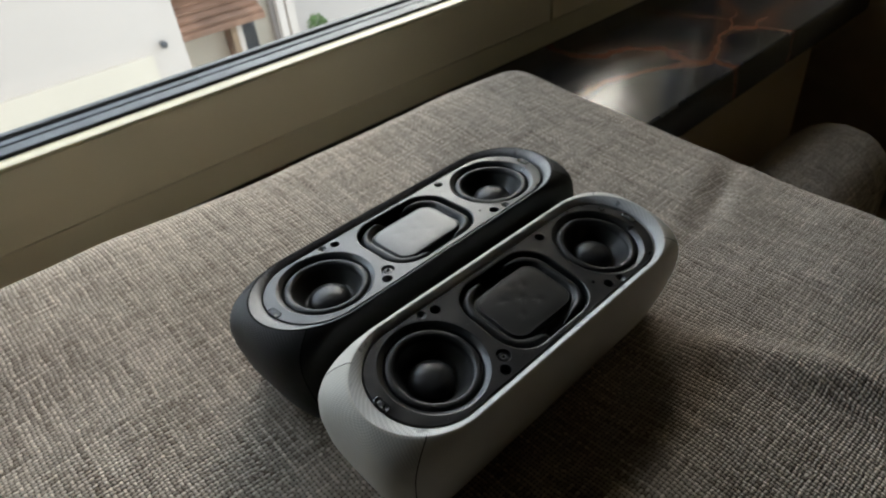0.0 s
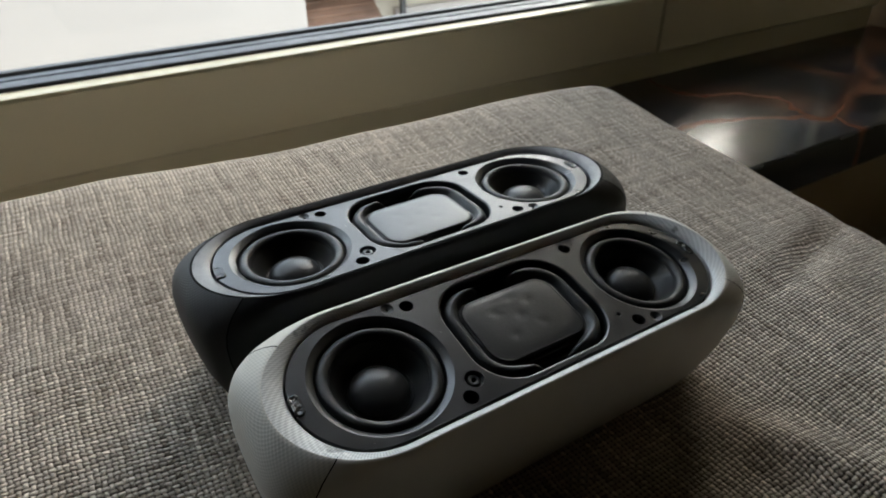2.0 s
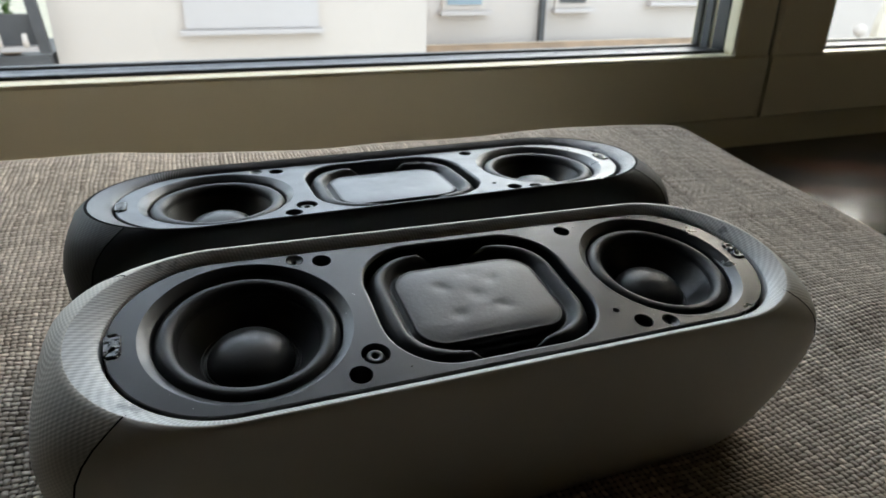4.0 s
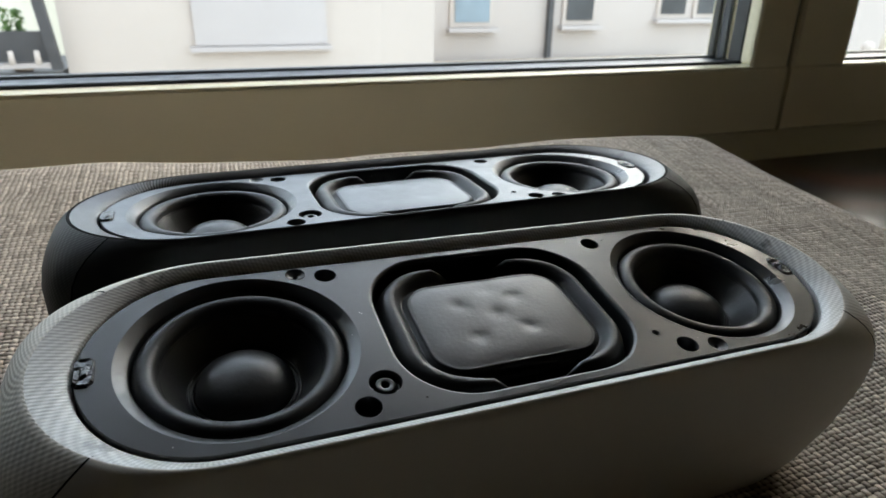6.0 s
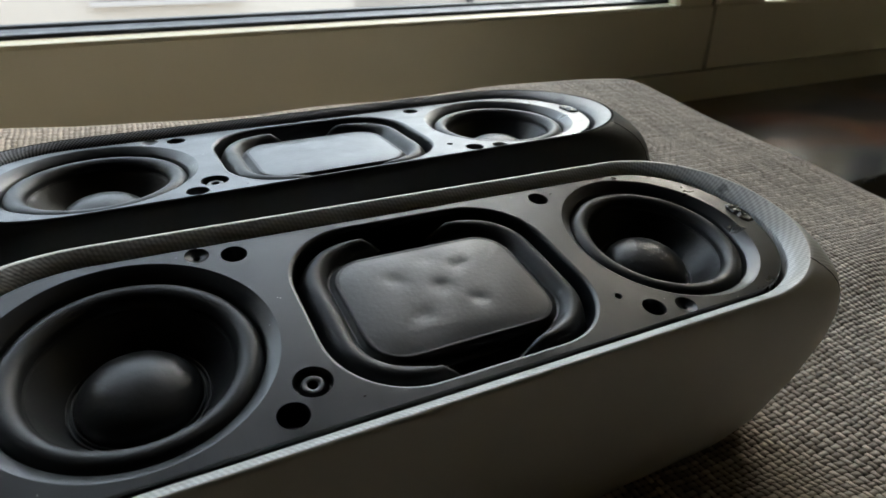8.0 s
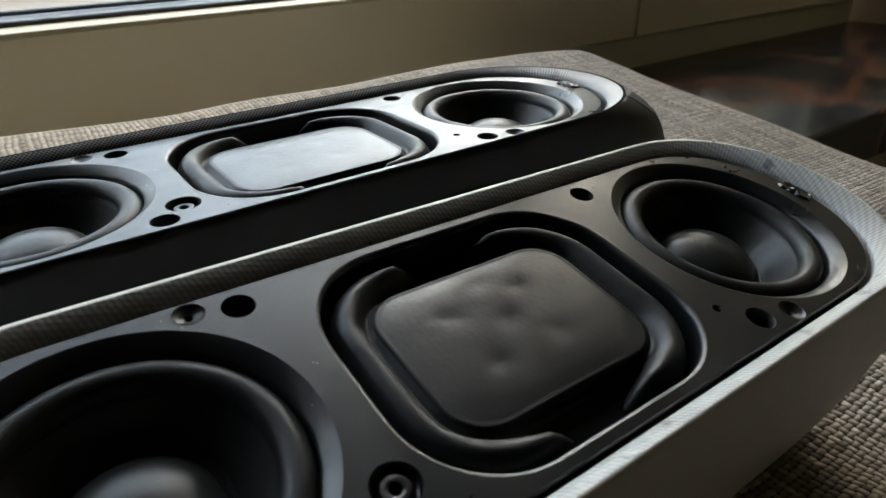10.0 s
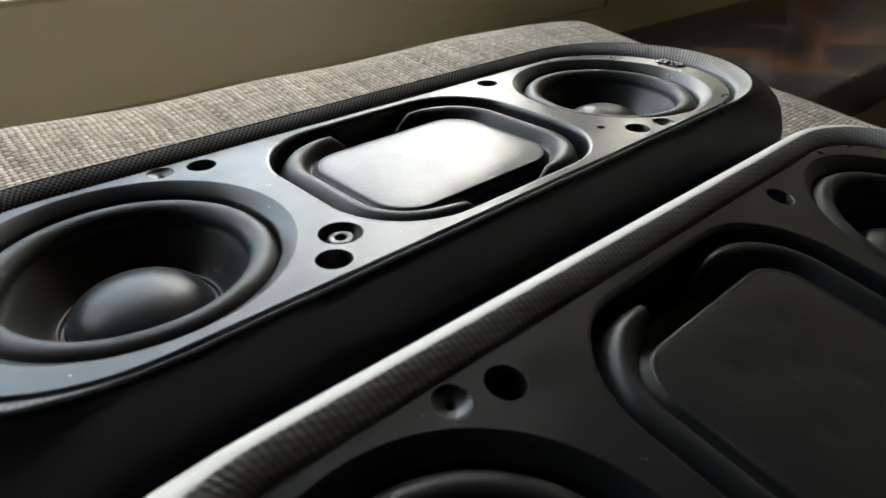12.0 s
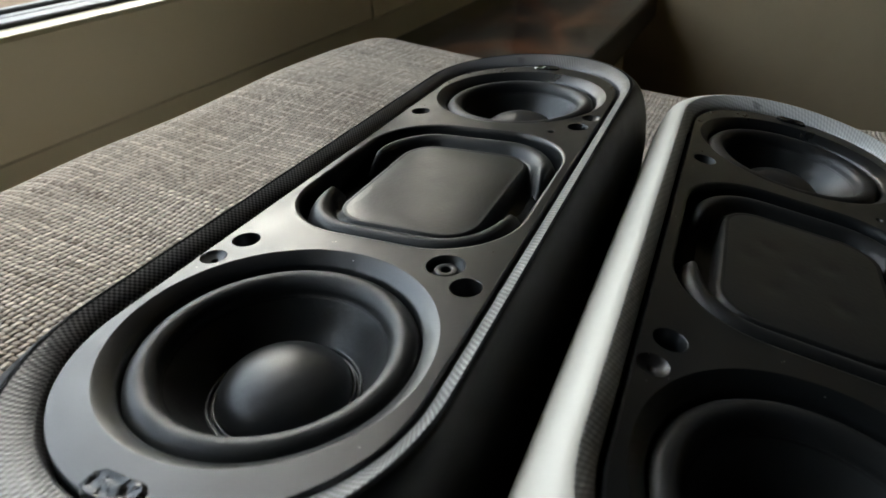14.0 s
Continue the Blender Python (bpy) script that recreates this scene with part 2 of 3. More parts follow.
DARKMETAL = mat_plain("dark_grey_metal", (0.06, 0.06, 0.062), 0.5, 0.2, 5)
ASPHALT = mat_plain("pale_concrete_paving", (0.32, 0.3, 0.27), 0.9, 0.2, 0.8, 0.4, 0.01, fine=40)
LEAF = mat_plain("leaf_green", (0.09, 0.16, 0.04), 0.6, 0.4, 20)


# ---- mesh helpers ----
def mesh_object(name, bm, mat, parent=None, smooth=True, label=""):
    me = bpy.data.meshes.new(name)
    bmesh.ops.recalc_face_normals(bm, faces=bm.faces)
    for f in bm.faces:
        f.smooth = smooth
    bm.to_mesh(me)
    bm.free()
    me.materials.append(mat)
    ob = new(name, me)
    if parent:
        ob.parent = parent
    if label:
        tagged(ob, label)
    return ob


def part(name, bm, mat, parent, label="", smooth=True):
    return mesh_object(name, bm, mat, parent, smooth, label)


def thing(name, label, category, m=None, group="", kind=""):
    ob = tagged(new(name), label, category, group, kind)
    if m is not None:
        ob.matrix_world = m
    return ob


def box(x0, y0, z0, x1, y1, z1, bevel=0.0, bm=None):
    bm = bm or bmesh.new()
    vs = bmesh.ops.create_cube(bm, size=1.0, matrix=Matrix.Translation(((x0 + x1) / 2, (y0 + y1) / 2, (z0 + z1) / 2)) @ Matrix.Diagonal((x1 - x0, y1 - y0, z1 - z0, 1)))["verts"]
    if bevel:
        es = list({e for v in vs for e in v.link_edges})
        bmesh.ops.bevel(bm, geom=es, offset=bevel, segments=2, affect="EDGES", profile=0.5)
    return bm


def loft(rings, closed=True, cap_first=False, cap_last=False, uv=False, bm=None, columns=None):
    """A skin over rings of equally many points. columns: which columns of faces to build."""
    bm = bm or bmesh.new()
    lay = bm.loops.layers.uv.verify() if uv else None
    rows = [[bm.verts.new(p) for p in r] for r in rings]
    n = len(rings[0])
    around = [0.0]
    for i in range(n):
        around.append(around[-1] + (Vector(rings[0][(i + 1) % n]) - Vector(rings[0][i])).length)
    across = [0.0]
    for a, b in zip(rings, rings[1:]):
        across.append(across[-1] + (Vector(a[0]) - Vector(b[0])).length)
    for j in range(len(rows) - 1):
        for i in range(n if closed else n - 1):
            if columns is not None and i not in columns:
                continue
            k = (i + 1) % n
            f = bm.faces.new((rows[j][i], rows[j][k], rows[j + 1][k], rows[j + 1][i]))
            if lay:
                for l, (a, b) in zip(f.loops, ((i, j), (i + 1, j), (i + 1, j + 1), (i, j + 1))):
                    l[lay].uv = (around[a], across[b])
    if cap_first:
        bm.faces.new(rows[0])
    if cap_last:
        bm.faces.new(rows[-1])
    bmesh.ops.delete(bm, geom=[v for v in bm.verts if not v.link_faces], context="VERTS")
    return bm


MM = 0.001


def circle(cx, cy, r, z, n=64):
    return [Vector(((cx + r * math.cos(2 * math.pi * i / n)) * MM, (cy + r * math.sin(2 * math.pi * i / n)) * MM, z * MM)) for i in range(n)]


def stadium_base(s, arc=40, straight=24):
    """Centres and outward normals round a stadium whose half straight length is s."""
    out = []
    for side, a0 in ((1, -90), (-1, 90)):
        for i in range(arc + 1):
            a = radians(a0 + 180 * i / arc)
            out.append((side * s, 0.0, math.cos(a), math.sin(a)))
        for i in range(1, straight):
            out.append((side * s * (1 - 2 * i / straight), 0.0, 0.0, float(side)))
    return out


def ring_of(base, r, z):
    """r and z may be numbers or functions of the normal's x."""
    out = []
    for cx, cy, nx, ny in base:
        rr, zz = (v(abs(nx)) if callable(v) else v for v in (r, z))
        out.append(Vector(((cx + nx * rr) * MM, (cy + ny * rr) * MM, zz * MM)))
    return out


def rounded_base(hx, hy, r, arc=12, straight=10):
    """Corner centres and normals round a rounded rectangle, with points along its sides."""
    corners = [(hx - r, hy - r, 0), (-hx + r, hy - r, 90), (-hx + r, -hy + r, 180), (hx - r, -hy + r, 270)]
    out = []
    for k, (cx, cy, a0) in enumerate(corners):
        for i in range(arc + 1):
            a = radians(a0 + 90 * i / arc)
            out.append((cx, cy, math.cos(a), math.sin(a)))
        qx, qy, b0 = corners[(k + 1) % 4]
        a = radians(b0)
        for i in range(1, straight):
            f = i / straight
            out.append((cx + (qx - cx) * f, cy + (qy - cy) * f, math.cos(a), math.sin(a)))
    return out


# ---- the room ----
def slab(name, x0, y0, z0, x1, y1, z1, mat, label, category, bevel=0.0):
    return tagged(mesh_object(name, box(x0, y0, z0, x1, y1, z1, bevel), mat, None, False), label, category, "", "structure")


X0, X1, Y0, FLOOR, TOP = -2.2, 1.15, -3.0, -0.92, 1.75
WL, WR, WB, WT = -0.5, 1.13, -0.037, 0.9
slab("floor", X0 - 0.1, Y0 - 0.1, FLOOR - 0.1, X1 + 0.1, 0.8, FLOOR, FLOORWOOD, "brown wooden floor of the dim room", "floor")
slab("ceiling", X0 - 0.1, Y0 - 0.1, TOP, X1 + 0.1, 0.8, TOP + 0.1, CEILING, "plain painted ceiling", "ceiling")
slab("wall_south", X0 - 0.1, Y0 - 0.1, FLOOR, X1 + 0.1, Y0, TOP, DIMWALL, "plain warm wall behind the sofa, darkened in colour", "wall")
slab("wall_west", X0 - 0.1, Y0, FLOOR, X0, 0.8, TOP, WALL, "plain warm plaster wall", "wall")
slab("wall_east", X1, Y0, FLOOR, X1 + 0.1, 0.8, TOP, EASTWALL, "brown shaded plaster wall beside the window", "wall")
slab("wall_north_below", X0, 0.603, FLOOR, X1, 0.8, WB - 0.002, WALL, "plaster wall below the window", "wall")
slab("wall_north_above", X0, 0.56, WT, X1, 0.8, TOP, DIMWALL, "lintel over the window, darkened in colour", "wall")
slab("wall_north_side", X0, 0.56, WB - 0.002, WL, 0.8, WT, WALL, "plaster wall beside the window", "wall")

# ---- window: two plastic sashes in one frame ----
window = thing("window_1", "white plastic window with two sashes, backlit and dim", "window", kind="structure")


def profile_x(x0, x1, pts, mat, name, parent, label=""):
    """A bar along x with the cross-section pts (y, z)."""
    rings = [[Vector((x, y, z)) for y, z in pts] for x in (x0, x1)]
    return part(name, loft(rings, True, True, True), mat, parent, label, False)


def profile_z(z0, z1, pts, mat, name, parent, label=""):
    """A bar along z with the cross-section pts (x, y)."""
    rings = [[Vector((x, y, z)) for x, y in pts] for z in (z0, z1)]
    return part(name, loft(rings, True, True, True), mat, parent, label, False)


def bevelled(a0, a1, b0, b1, c=0.003):
    return [(a0 + c, b0), (a1 - c, b0), (a1, b0 + c), (a1, b1 - c), (a1 - c, b1), (a0 + c, b1), (a0, b1 - c), (a0, b0 + c)]


profile_x(WL, WR, bevelled(0.598, 0.67, WB - 0.012, 0.012), PVC, "frame_rail", window)
profile_x(WL, WR, bevelled(0.598, 0.67, WT - 0.05, WT), PVC, "frame_rail", window)
profile_z(0.012, WT - 0.05, bevelled(WL, WL + 0.05, 0.598, 0.67), PVC, "frame_stile", window)
profile_z(0.012, WT - 0.05, bevelled(WR - 0.05, WR, 0.598, 0.67), PVC, "frame_stile", window)


def sash(x0, x1, stile_l, stile_r):
    """One sash: rails, stiles, sloping glazing beads, gaskets and a pane."""
    b, t = -0.003, WT - 0.04
    g0, g1, gb, gt = x0 + stile_l, x1 - stile_r, 0.066, t - 0.07
    yf = 0.585
    s = part("sash", loft([[Vector((x, y, z)) for y, z in bevelled(yf, 0.655, b, gb)] for x in (x0, x1)], True, True, True), PVC, window, "", False)
    profile_x(x0, x1, bevelled(yf, 0.655, gt, t), PVC, "top_rail", s)
    profile_z(gb, gt, bevelled(x0, g0, yf, 0.655), PVC, "stile", s)
    profile_z(gb, gt, bevelled(g1, x1, yf, 0.655), PVC, "stile", s)
    # glazing bead, dark gaskets and the spacer bar at the foot of the glass
    profile_x(g0, g1, [(yf + 0.001, gb), (0.5985, gb), (0.5985, gb + 0.0018), (yf + 0.005, gb + 0.0012), (yf + 0.002, gb + 0.0005)], PVC, "glazing_bead", s)
    profile_x(g0, g1, bevelled(0.599, 0.6165, gb, gb + 0.0048, 0.001), GASKET, "gasket", s)
    profile_x(g0, g1, bevelled(0.622, 0.6325, gb, gb + 0.0042, 0.0008), SPACER, "spacer_bar", s, "grey metal spacer bar")
    profile_x(g0, g1, bevelled(0.637, 0.646, gb, gb + 0.0062, 0.001), GASKET, "gasket", s)
    for g, d in ((g0, 1), (g1, -1)):
        profile_z(gb + 0.005, gt, [(g, yf + 0.001), (g, 0.5985), (g + d * 0.0018, 0.5985), (g + d * 0.0012, yf + 0.005), (g + d * 0.0005, yf + 0.002)], PVC, "glazing_bead", s)
        for y0, y1, w, m in ((0.599, 0.6165, 0.003, GASKET), (0.622, 0.6325, 0.0042, SPACER), (0.637, 0.646, 0.005, GASKET)):
            profile_z(gb + 0.005, gt, bevelled(min(g, g + d * w), max(g, g + d * w), y0, y1, 0.0008), m, "spacer_bar" if m is SPACER else "gasket", s)
    pane = part("pane", box(g0 + 0.004, 0.6175, gb + 0.004, g1 - 0.004, 0.6215, gt), GLASS, s, "clear glass pane", False)
    pane.visible_shadow = False
    pane = part("pane", box(g0 + 0.004, 0.633, gb + 0.004, g1 - 0.004, 0.636, gt), GLASS, s, "clear glass pane", False)
    pane.visible_shadow = False


sash(WL + 0.012, 0.6288, 0.06, 0.0501)
sash(0.6342, WR - 0.012, 0.073, 0.06)

# black strip added in the gap between the sashes to stand for its shade
profile_z(-0.003, WT - 0.04, bevelled(0.629, 0.634, 0.591, 0.65, 0.0005), GASKET, "sash_gap_dark", window, "dark strip in place of the shaded gap between the two sashes")

# ---- window sill and what stands under it ----
SILL = -0.037
sill = thing("window_sill", "polished dark stone window sill with rust-red veins", "window sill", kind="structure")
part("slab", box(X0, 0.352, SILL - 0.048, X1 - 0.002, 0.6, SILL - 0.0005, 0.003), STONE, sill, "", False)
casing = thing("radiator_casing", "cream board casing under the stone sill", "radiator casing", kind="structure")
part("front_board", box(-1.6, 0.372, -0.32, 1.0, 0.39, SILL - 0.049, 0.002), BOARD, casing, "", False)
part("side_board", box(0.982, 0.392, -0.32, 1.0, 0.558, SILL - 0.049, 0.002), BOARD, casing, "", False)


# ---- sofa with the cushion ----
def smooth(a, b, x):
    t = min(1.0, max(0.0, (x - a) / (b - a)))
    return t * t * (3 - 2 * t)


def cushion_height(x, y):
    z = 0.012 + 0.037 * smooth(0.1, 0.5, y) - 0.011 * smooth(0.28, 0.44, x)
    z += 0.006 * math.exp(-(((x + 0.03) / 0.1) ** 2)) * smooth(0.33, 0.45, y)
    z -= 0.004 * math.exp(-(((x - 0.22) / 0.13) ** 2)) * smooth(0.33, 0.45, y)
    z += 0.007 * noise.noise(Vector((x * 5, y * 5, 0.3))) + 0.0025 * noise.noise(Vector((x * 17, y * 17, 4.1)))
    # the front sinks away from the window, a slope added to shade it
    z -= 0.036 * (1 - smooth(-0.12, 0.13, y))
    z -= 0.085 * (1 - smooth(-0.34, -0.02, x)) * (1 - smooth(0.0, 0.34, y))
    # the weight of the two loudspeakers
    z -= 0.013 * math.exp(-(((x - 0.115) / 0.13) ** 4) - (((y - 0.225) / 0.1) ** 4))
    # creases that run out from under the nearer loudspeaker
    for cx, cy, ang, high, wide in ((-0.02, 0.165, 215, 0.0045, 0.010), (-0.01, 0.13, 235, -0.004, 0.012), (-0.03, 0.21, 190, -0.003, 0.014), (0.2, 0.13, 300, 0.004, 0.012), (0.02, 0.11, 250, 0.004, 0.011)):
        dx, dy = x - cx, y - cy
        ca, sa = math.cos(radians(ang)), math.sin(radians(ang))
        along, off = dx * ca + dy * sa, -dx * sa + dy * ca
        z += 1.7 * high * math.exp(-((off / wide) ** 2)) * smooth(-0.04, 0.02, along) * (1 - smooth(0.06, 0.17, along))
    # a puckered fold at the edge
    z -= 0.006 * math.exp(-(((x - 0.35 - 0.1 * (y - 0.2)) / 0.05) ** 2) - (((y - 0.20 - 0.25 * (x - 0.36)) / 0.008) ** 2))
    return z


def cushion_mesh():
    bm = bmesh.new()
    nx, ny = 150, 150
    cols = []
    for i in range(nx + 1):
        col = []
        for j in range(ny + 1):
            a, b = -1 + 2 * i / nx, -1 + 2 * j / ny
            # finer steps towards the rounded edges
            a, b = math.sin(a * 1.35) / math.sin(1.35), math.sin(b * 1.35) / math.sin(1.35)
            edge = max(abs(a), abs(b))
            right = 0.43 + 0.006 * (b + 1) / 2
            x = -0.42 + (a + 1) / 2 * (right + 0.42)
            y = -0.25 + (b + 1) / 2 * 0.725
            drop = 0.0
            for c, span in ((a, 0.4), (b, 0.36)):
                d = (1 - abs(c)) * span / 0.045
                if d < 1:
                    drop += 0.05 * (1 - math.sqrt(max(0.0, 1 - (1 - d) ** 2)))
            col.append(bm.verts.new((x, y, cushion_height(x, y) - drop)))
        cols.append(col)
    for i in range(nx):
        for j in range(ny):
            bm.faces.new((cols[i][j], cols[i + 1][j], cols[i + 1][j + 1], cols[i][j + 1]))
    rim = [cols[i][0] for i in range(nx)] + [cols[nx][j] for j in range(ny)] + [cols[nx - i][ny] for i in range(nx)] + [cols[0][ny - j] for j in range(ny)]
    last = rim
    for inset, z in ((0.0, -0.09), (0.012, -0.125), (0.03, -0.14)):
        now = []
        for v in rim:
            c = Vector((0.0, 0.11, 0))
            d = Vector((c.x - v.co.x, c.y - v.co.y, 0)).normalized()
            now.append(bm.verts.new((v.co.x + d.x * inset, v.co.y + d.y * inset, z)))
        for k in range(len(rim)):
            bm.faces.new((last[k], last[(k + 1) % len(rim)], now[(k + 1) % len(rim)], now[k]))
        last = now
    bm.faces.new(last)
    return bm


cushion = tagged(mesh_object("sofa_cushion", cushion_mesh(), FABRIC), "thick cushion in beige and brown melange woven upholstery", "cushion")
sofa = thing("sofa", "sofa in the same melange upholstery under the window", "sofa")


def soft_box(x0, y0, z0, x1, y1, z1, r):
    bm = box(x0, y0, z0, x1, y1, z1)
    bmesh.ops.bevel(bm, geom=list(bm.edges), offset=r, segments=5, affect="EDGES", profile=0.5)
    return bm


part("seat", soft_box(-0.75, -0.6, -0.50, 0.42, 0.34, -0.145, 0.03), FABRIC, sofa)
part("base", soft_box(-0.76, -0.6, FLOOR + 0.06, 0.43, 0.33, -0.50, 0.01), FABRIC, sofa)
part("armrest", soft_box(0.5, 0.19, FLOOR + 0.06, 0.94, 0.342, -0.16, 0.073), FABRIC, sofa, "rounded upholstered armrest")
part("foot_board", box(-0.7, -0.55, FLOOR, 1.0, 0.28, FLOOR + 0.06), DARKMETAL, sofa, "", False)


# ---- the two loudspeakers ----
HOLES = [(-39.5, 22.8, 2.75), (39.6, 22.7, 2.75), (-40.3, -22.8, 2.85), (39.8, -22.8, 2.75), (34.3, -17.1, 0.95)]
DISHES = [(-46.8, 24.5, 2.5), (47.6, -24.6, 2.5)]
BOSS = (-35.1, -17.0, 3.6)
DRIVER_X, DRIVER_R = 62.2, 25.4
RAD = (30.5, 24.6, 16.5)


def loops_fill(loops, z):
    """A flat sheet bounded by the first loop, with the others cut out."""
    bm = bmesh.new()
    edges = []
    for loop in loops:
        vs = [bm.verts.new((p.x, p.y, z * MM)) for p in loop]
        edges += [bm.edges.new((vs[i], vs[(i + 1) % len(vs)])) for i in range(len(vs))]
    bmesh.ops.triangle_fill(bm, use_beauty=True, use_dissolve=False, edges=edges)
    return bm


def build_speaker(name, label, m, shell, net, rim, dent):
    root = thing(name, label, "loudspeaker", m, "pair of opened loudspeakers")
    base = stadium_base(67.0)
    n = len(base)

    # outer shell: smooth long sides, netted ends, a seam between; the oval rim swells to a blunt-ended body
    def hull(a, b, power, z, shift=0.6, back=None):
        out = []
        for cx, cy, nx, ny in base:
            x = cx + math.copysign((a - 67.0) * abs(nx) ** (2 / power), nx) if nx else cx
            y = math.copysign((back if back and ny > 0 else b) * abs(ny) ** (2 / power), ny)
            out.append(Vector(((x + shift) * MM, y * MM, z * MM)))
        return out
    # half length, front half width, squareness, height, shift along, back half width: a steep front and a fuller back
    prof = [(102.8, 31.1, 2.0, 2.0, 0.6, 31.1), (103.2, 31.5, 2.0, 2.0, 0.6, 31.6), (104.2, 31.95, 2.1, 1.4, 0.7, 32.6), (106.2, 32.5, 2.35, -0.2, 1.0, 34.0), (108.4, 33.1, 2.7, -2.4, 1.3, 35.2), (110.2, 33.8, 3.1, -5.2, 1.6, 36.0), (111.6, 34.5, 3.4, -8.6, 1.8, 36.5), (112.6, 35.3, 3.55, -13.0, 2.0, 36.8), (112.4, 36.0, 3.6, -20.0, 2.0, 36.6), (109.8, 35.6, 3.6, -34.0, 2.0, 35.6), (105.0, 34.2, 3.5, -48.0, 2.0, 34.2), (101.0, 32.0, 3.4, -57.0, 2.0, 32.0), (95.0, 27.0, 3.2, -62.5, 2.0, 27.0), (86.0, 18.0, 3.0, -64.0, 2.0, 18.0)]
    rings = [hull(*p) for p in prof]
    arc = 40
    ends = [i for i in range(n) if (9 <= i < arc - 9) or (arc + 24 + 9 <= i < 2 * arc + 24 - 9)]
    sides = [i for i in range(n) if i not in ends]
    shell_ob = part("shell", loft(rings, uv=True, columns=set(sides), ), shell, root)
    for k in range(2):
        cols = {i for i in ends if (i < arc) == (k == 0)}
        c0, c1 = min(cols), max(cols) + 1
        part("end_cap", loft([[p for p in r] for r in rings], uv=True, columns=cols), net, root, "netted end cap")
        for c in (c0, c1):
            # seam: a narrow dark groove strip along the joint
            pts = []
            for r in rings[:-1]:
                p, q = r[c], r[(c + 1) % n]
                t = (q - p).normalized()
                out = Vector((base[c % n][2], base[c % n][3], 0.25)).normalized()
                pts.append([p - t * 0.00022 + out * 0.00006, p + t * 0.00022 + out * 0.00006, p + t * 0.00022 - out * 0.0006, p - t * 0.00022 - out * 0.0006])
            part("seam", loft(pts, True, True, True), VOID, root, "", False)
    part("underside", loops_fill([rings[-1]], -64.0), shell, root, "", False)

    # ribbed bezel that slopes down to the baffle, and the gap round it
    bez = [hull(a, b, 2.0, z) for a, b, z in ((102.8, 31.1, 2.0), (102.2, 30.8, 1.9), (98.9, 29.5, 0.95), (96.1, 28.5, 0.1), (95.7, 28.3, -0.4), (95.5, 28.2, -6.0))]
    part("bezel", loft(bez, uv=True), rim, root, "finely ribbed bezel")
    if rim is BLACK_RIM:
        part("bezel_edge", loft([hull(a, b, 2.0, z) for a, b, z in ((102.55, 30.95, 2.02), (103.1, 31.4, 2.12), (103.5, 31.75, 2.0))]), VOID, root, "thin dark line round the bezel")
    # floor of the gap: a black sheet in place of its shade
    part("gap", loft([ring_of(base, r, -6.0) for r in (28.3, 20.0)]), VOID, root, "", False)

    # baffle
    outline = ring_of(base, 27.1, 0.0)
    rb = rounded_base(*RAD)
    loops = [outline, ring_of(rb, RAD[2] + 0.9, 0.0)]
    loops += [circle(s * DRIVER_X, 0, DRIVER_R, 0, 96) for s in (-1, 1)]
    loops += [circle(x, y, r, 0, 28) for x, y, r in HOLES + DISHES + [BOSS]]
    bm = loops_fill(loops, 0.0)
    me_walls = []
    me_walls.append([ring_of(base, r, z) for r, z in ((27.1, 0.0), (27.35, -0.25), (27.4, -1.0), (27.4, -6.0))])
    me_walls.append([ring_of(rb, RAD[2] + d, z) for d, z in ((0.9, 0.0), (0.45, -0.12), (0.12, -0.5), (0.0, -1.2), (0.0, -8.0))])
    for s in (-1, 1):
        me_walls.append([circle(s * DRIVER_X, 0, r, z, 96) for r, z in ((DRIVER_R, 0.0), (DRIVER_R - 0.3, -0.12), (23.0, -1.7), (22.65, -2.1), (22.6, -6.0))])
    for x, y, r in HOLES:
        me_walls.append([circle(x, y, q, z, 28) for q, z in ((r, 0.0), (r - 0.15, -0.2), (r - 0.2, -9.0))])
    for x, y, r in DISHES:
        me_walls.append([circle(x, y, q, z, 28) for q, z in ((r, 0.0), (r - 0.25, -0.3), (r - 0.9, -0.65), (0.8, -0.9), (0.6, -1.0), (0.6, -3.0))])
    x, y, r = BOSS
    me_walls.append([circle(x, y, q, z, 28) for q, z in ((r, 0.0), (r - 0.15, -0.2), (r - 0.2, -2.0), (2.2, -2.0), (2.1, -0.9), (1.9, -0.8), (1.1, -0.8), (0.9, -1.0), (0.8, -4.0))])
    baffle = part("baffle", bm, BAFFLE, root, "moulded black plastic front plate with screw holes", False)
    bmw = bmesh.new()
    for rr in me_walls:
        loft(rr, bm=bmw)
    part("baffle_edges", bmw, BAFFLE, baffle)
    # black discs down the screw holes, painted in place of their shade
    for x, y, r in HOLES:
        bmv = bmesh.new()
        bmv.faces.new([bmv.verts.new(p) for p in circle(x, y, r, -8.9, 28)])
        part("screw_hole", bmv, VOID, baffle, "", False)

    # the two drivers
    for s in (-1, 1):
        cx = s * DRIVER_X
        roll = [(22.6, -4.8), (22.45, -4.8)] + [(19.85 + 2.6 * math.cos(a), -4.6 + 3.1 * math.sin(a)) for a in [math.pi * i / 14 for i in range(15)]] + [(16.9, -5.0)]
        driver = part("driver", loft([circle(cx, 0, r, z, 96) for r, z in roll]), RUBBER, root, "round full-range driver with a rubber surround")
        cone = [(17.3, -4.5), (16.6, -5.6), (15.6, -7.4), (14.2, -9.6), (12.9, -11.3), (12.2, -11.95), (11.6, -12.2), (11.0, -12.2)]
        part("cone", loft([circle(cx, 0, r, z, 72) for r, z in cone]), CONE, driver)
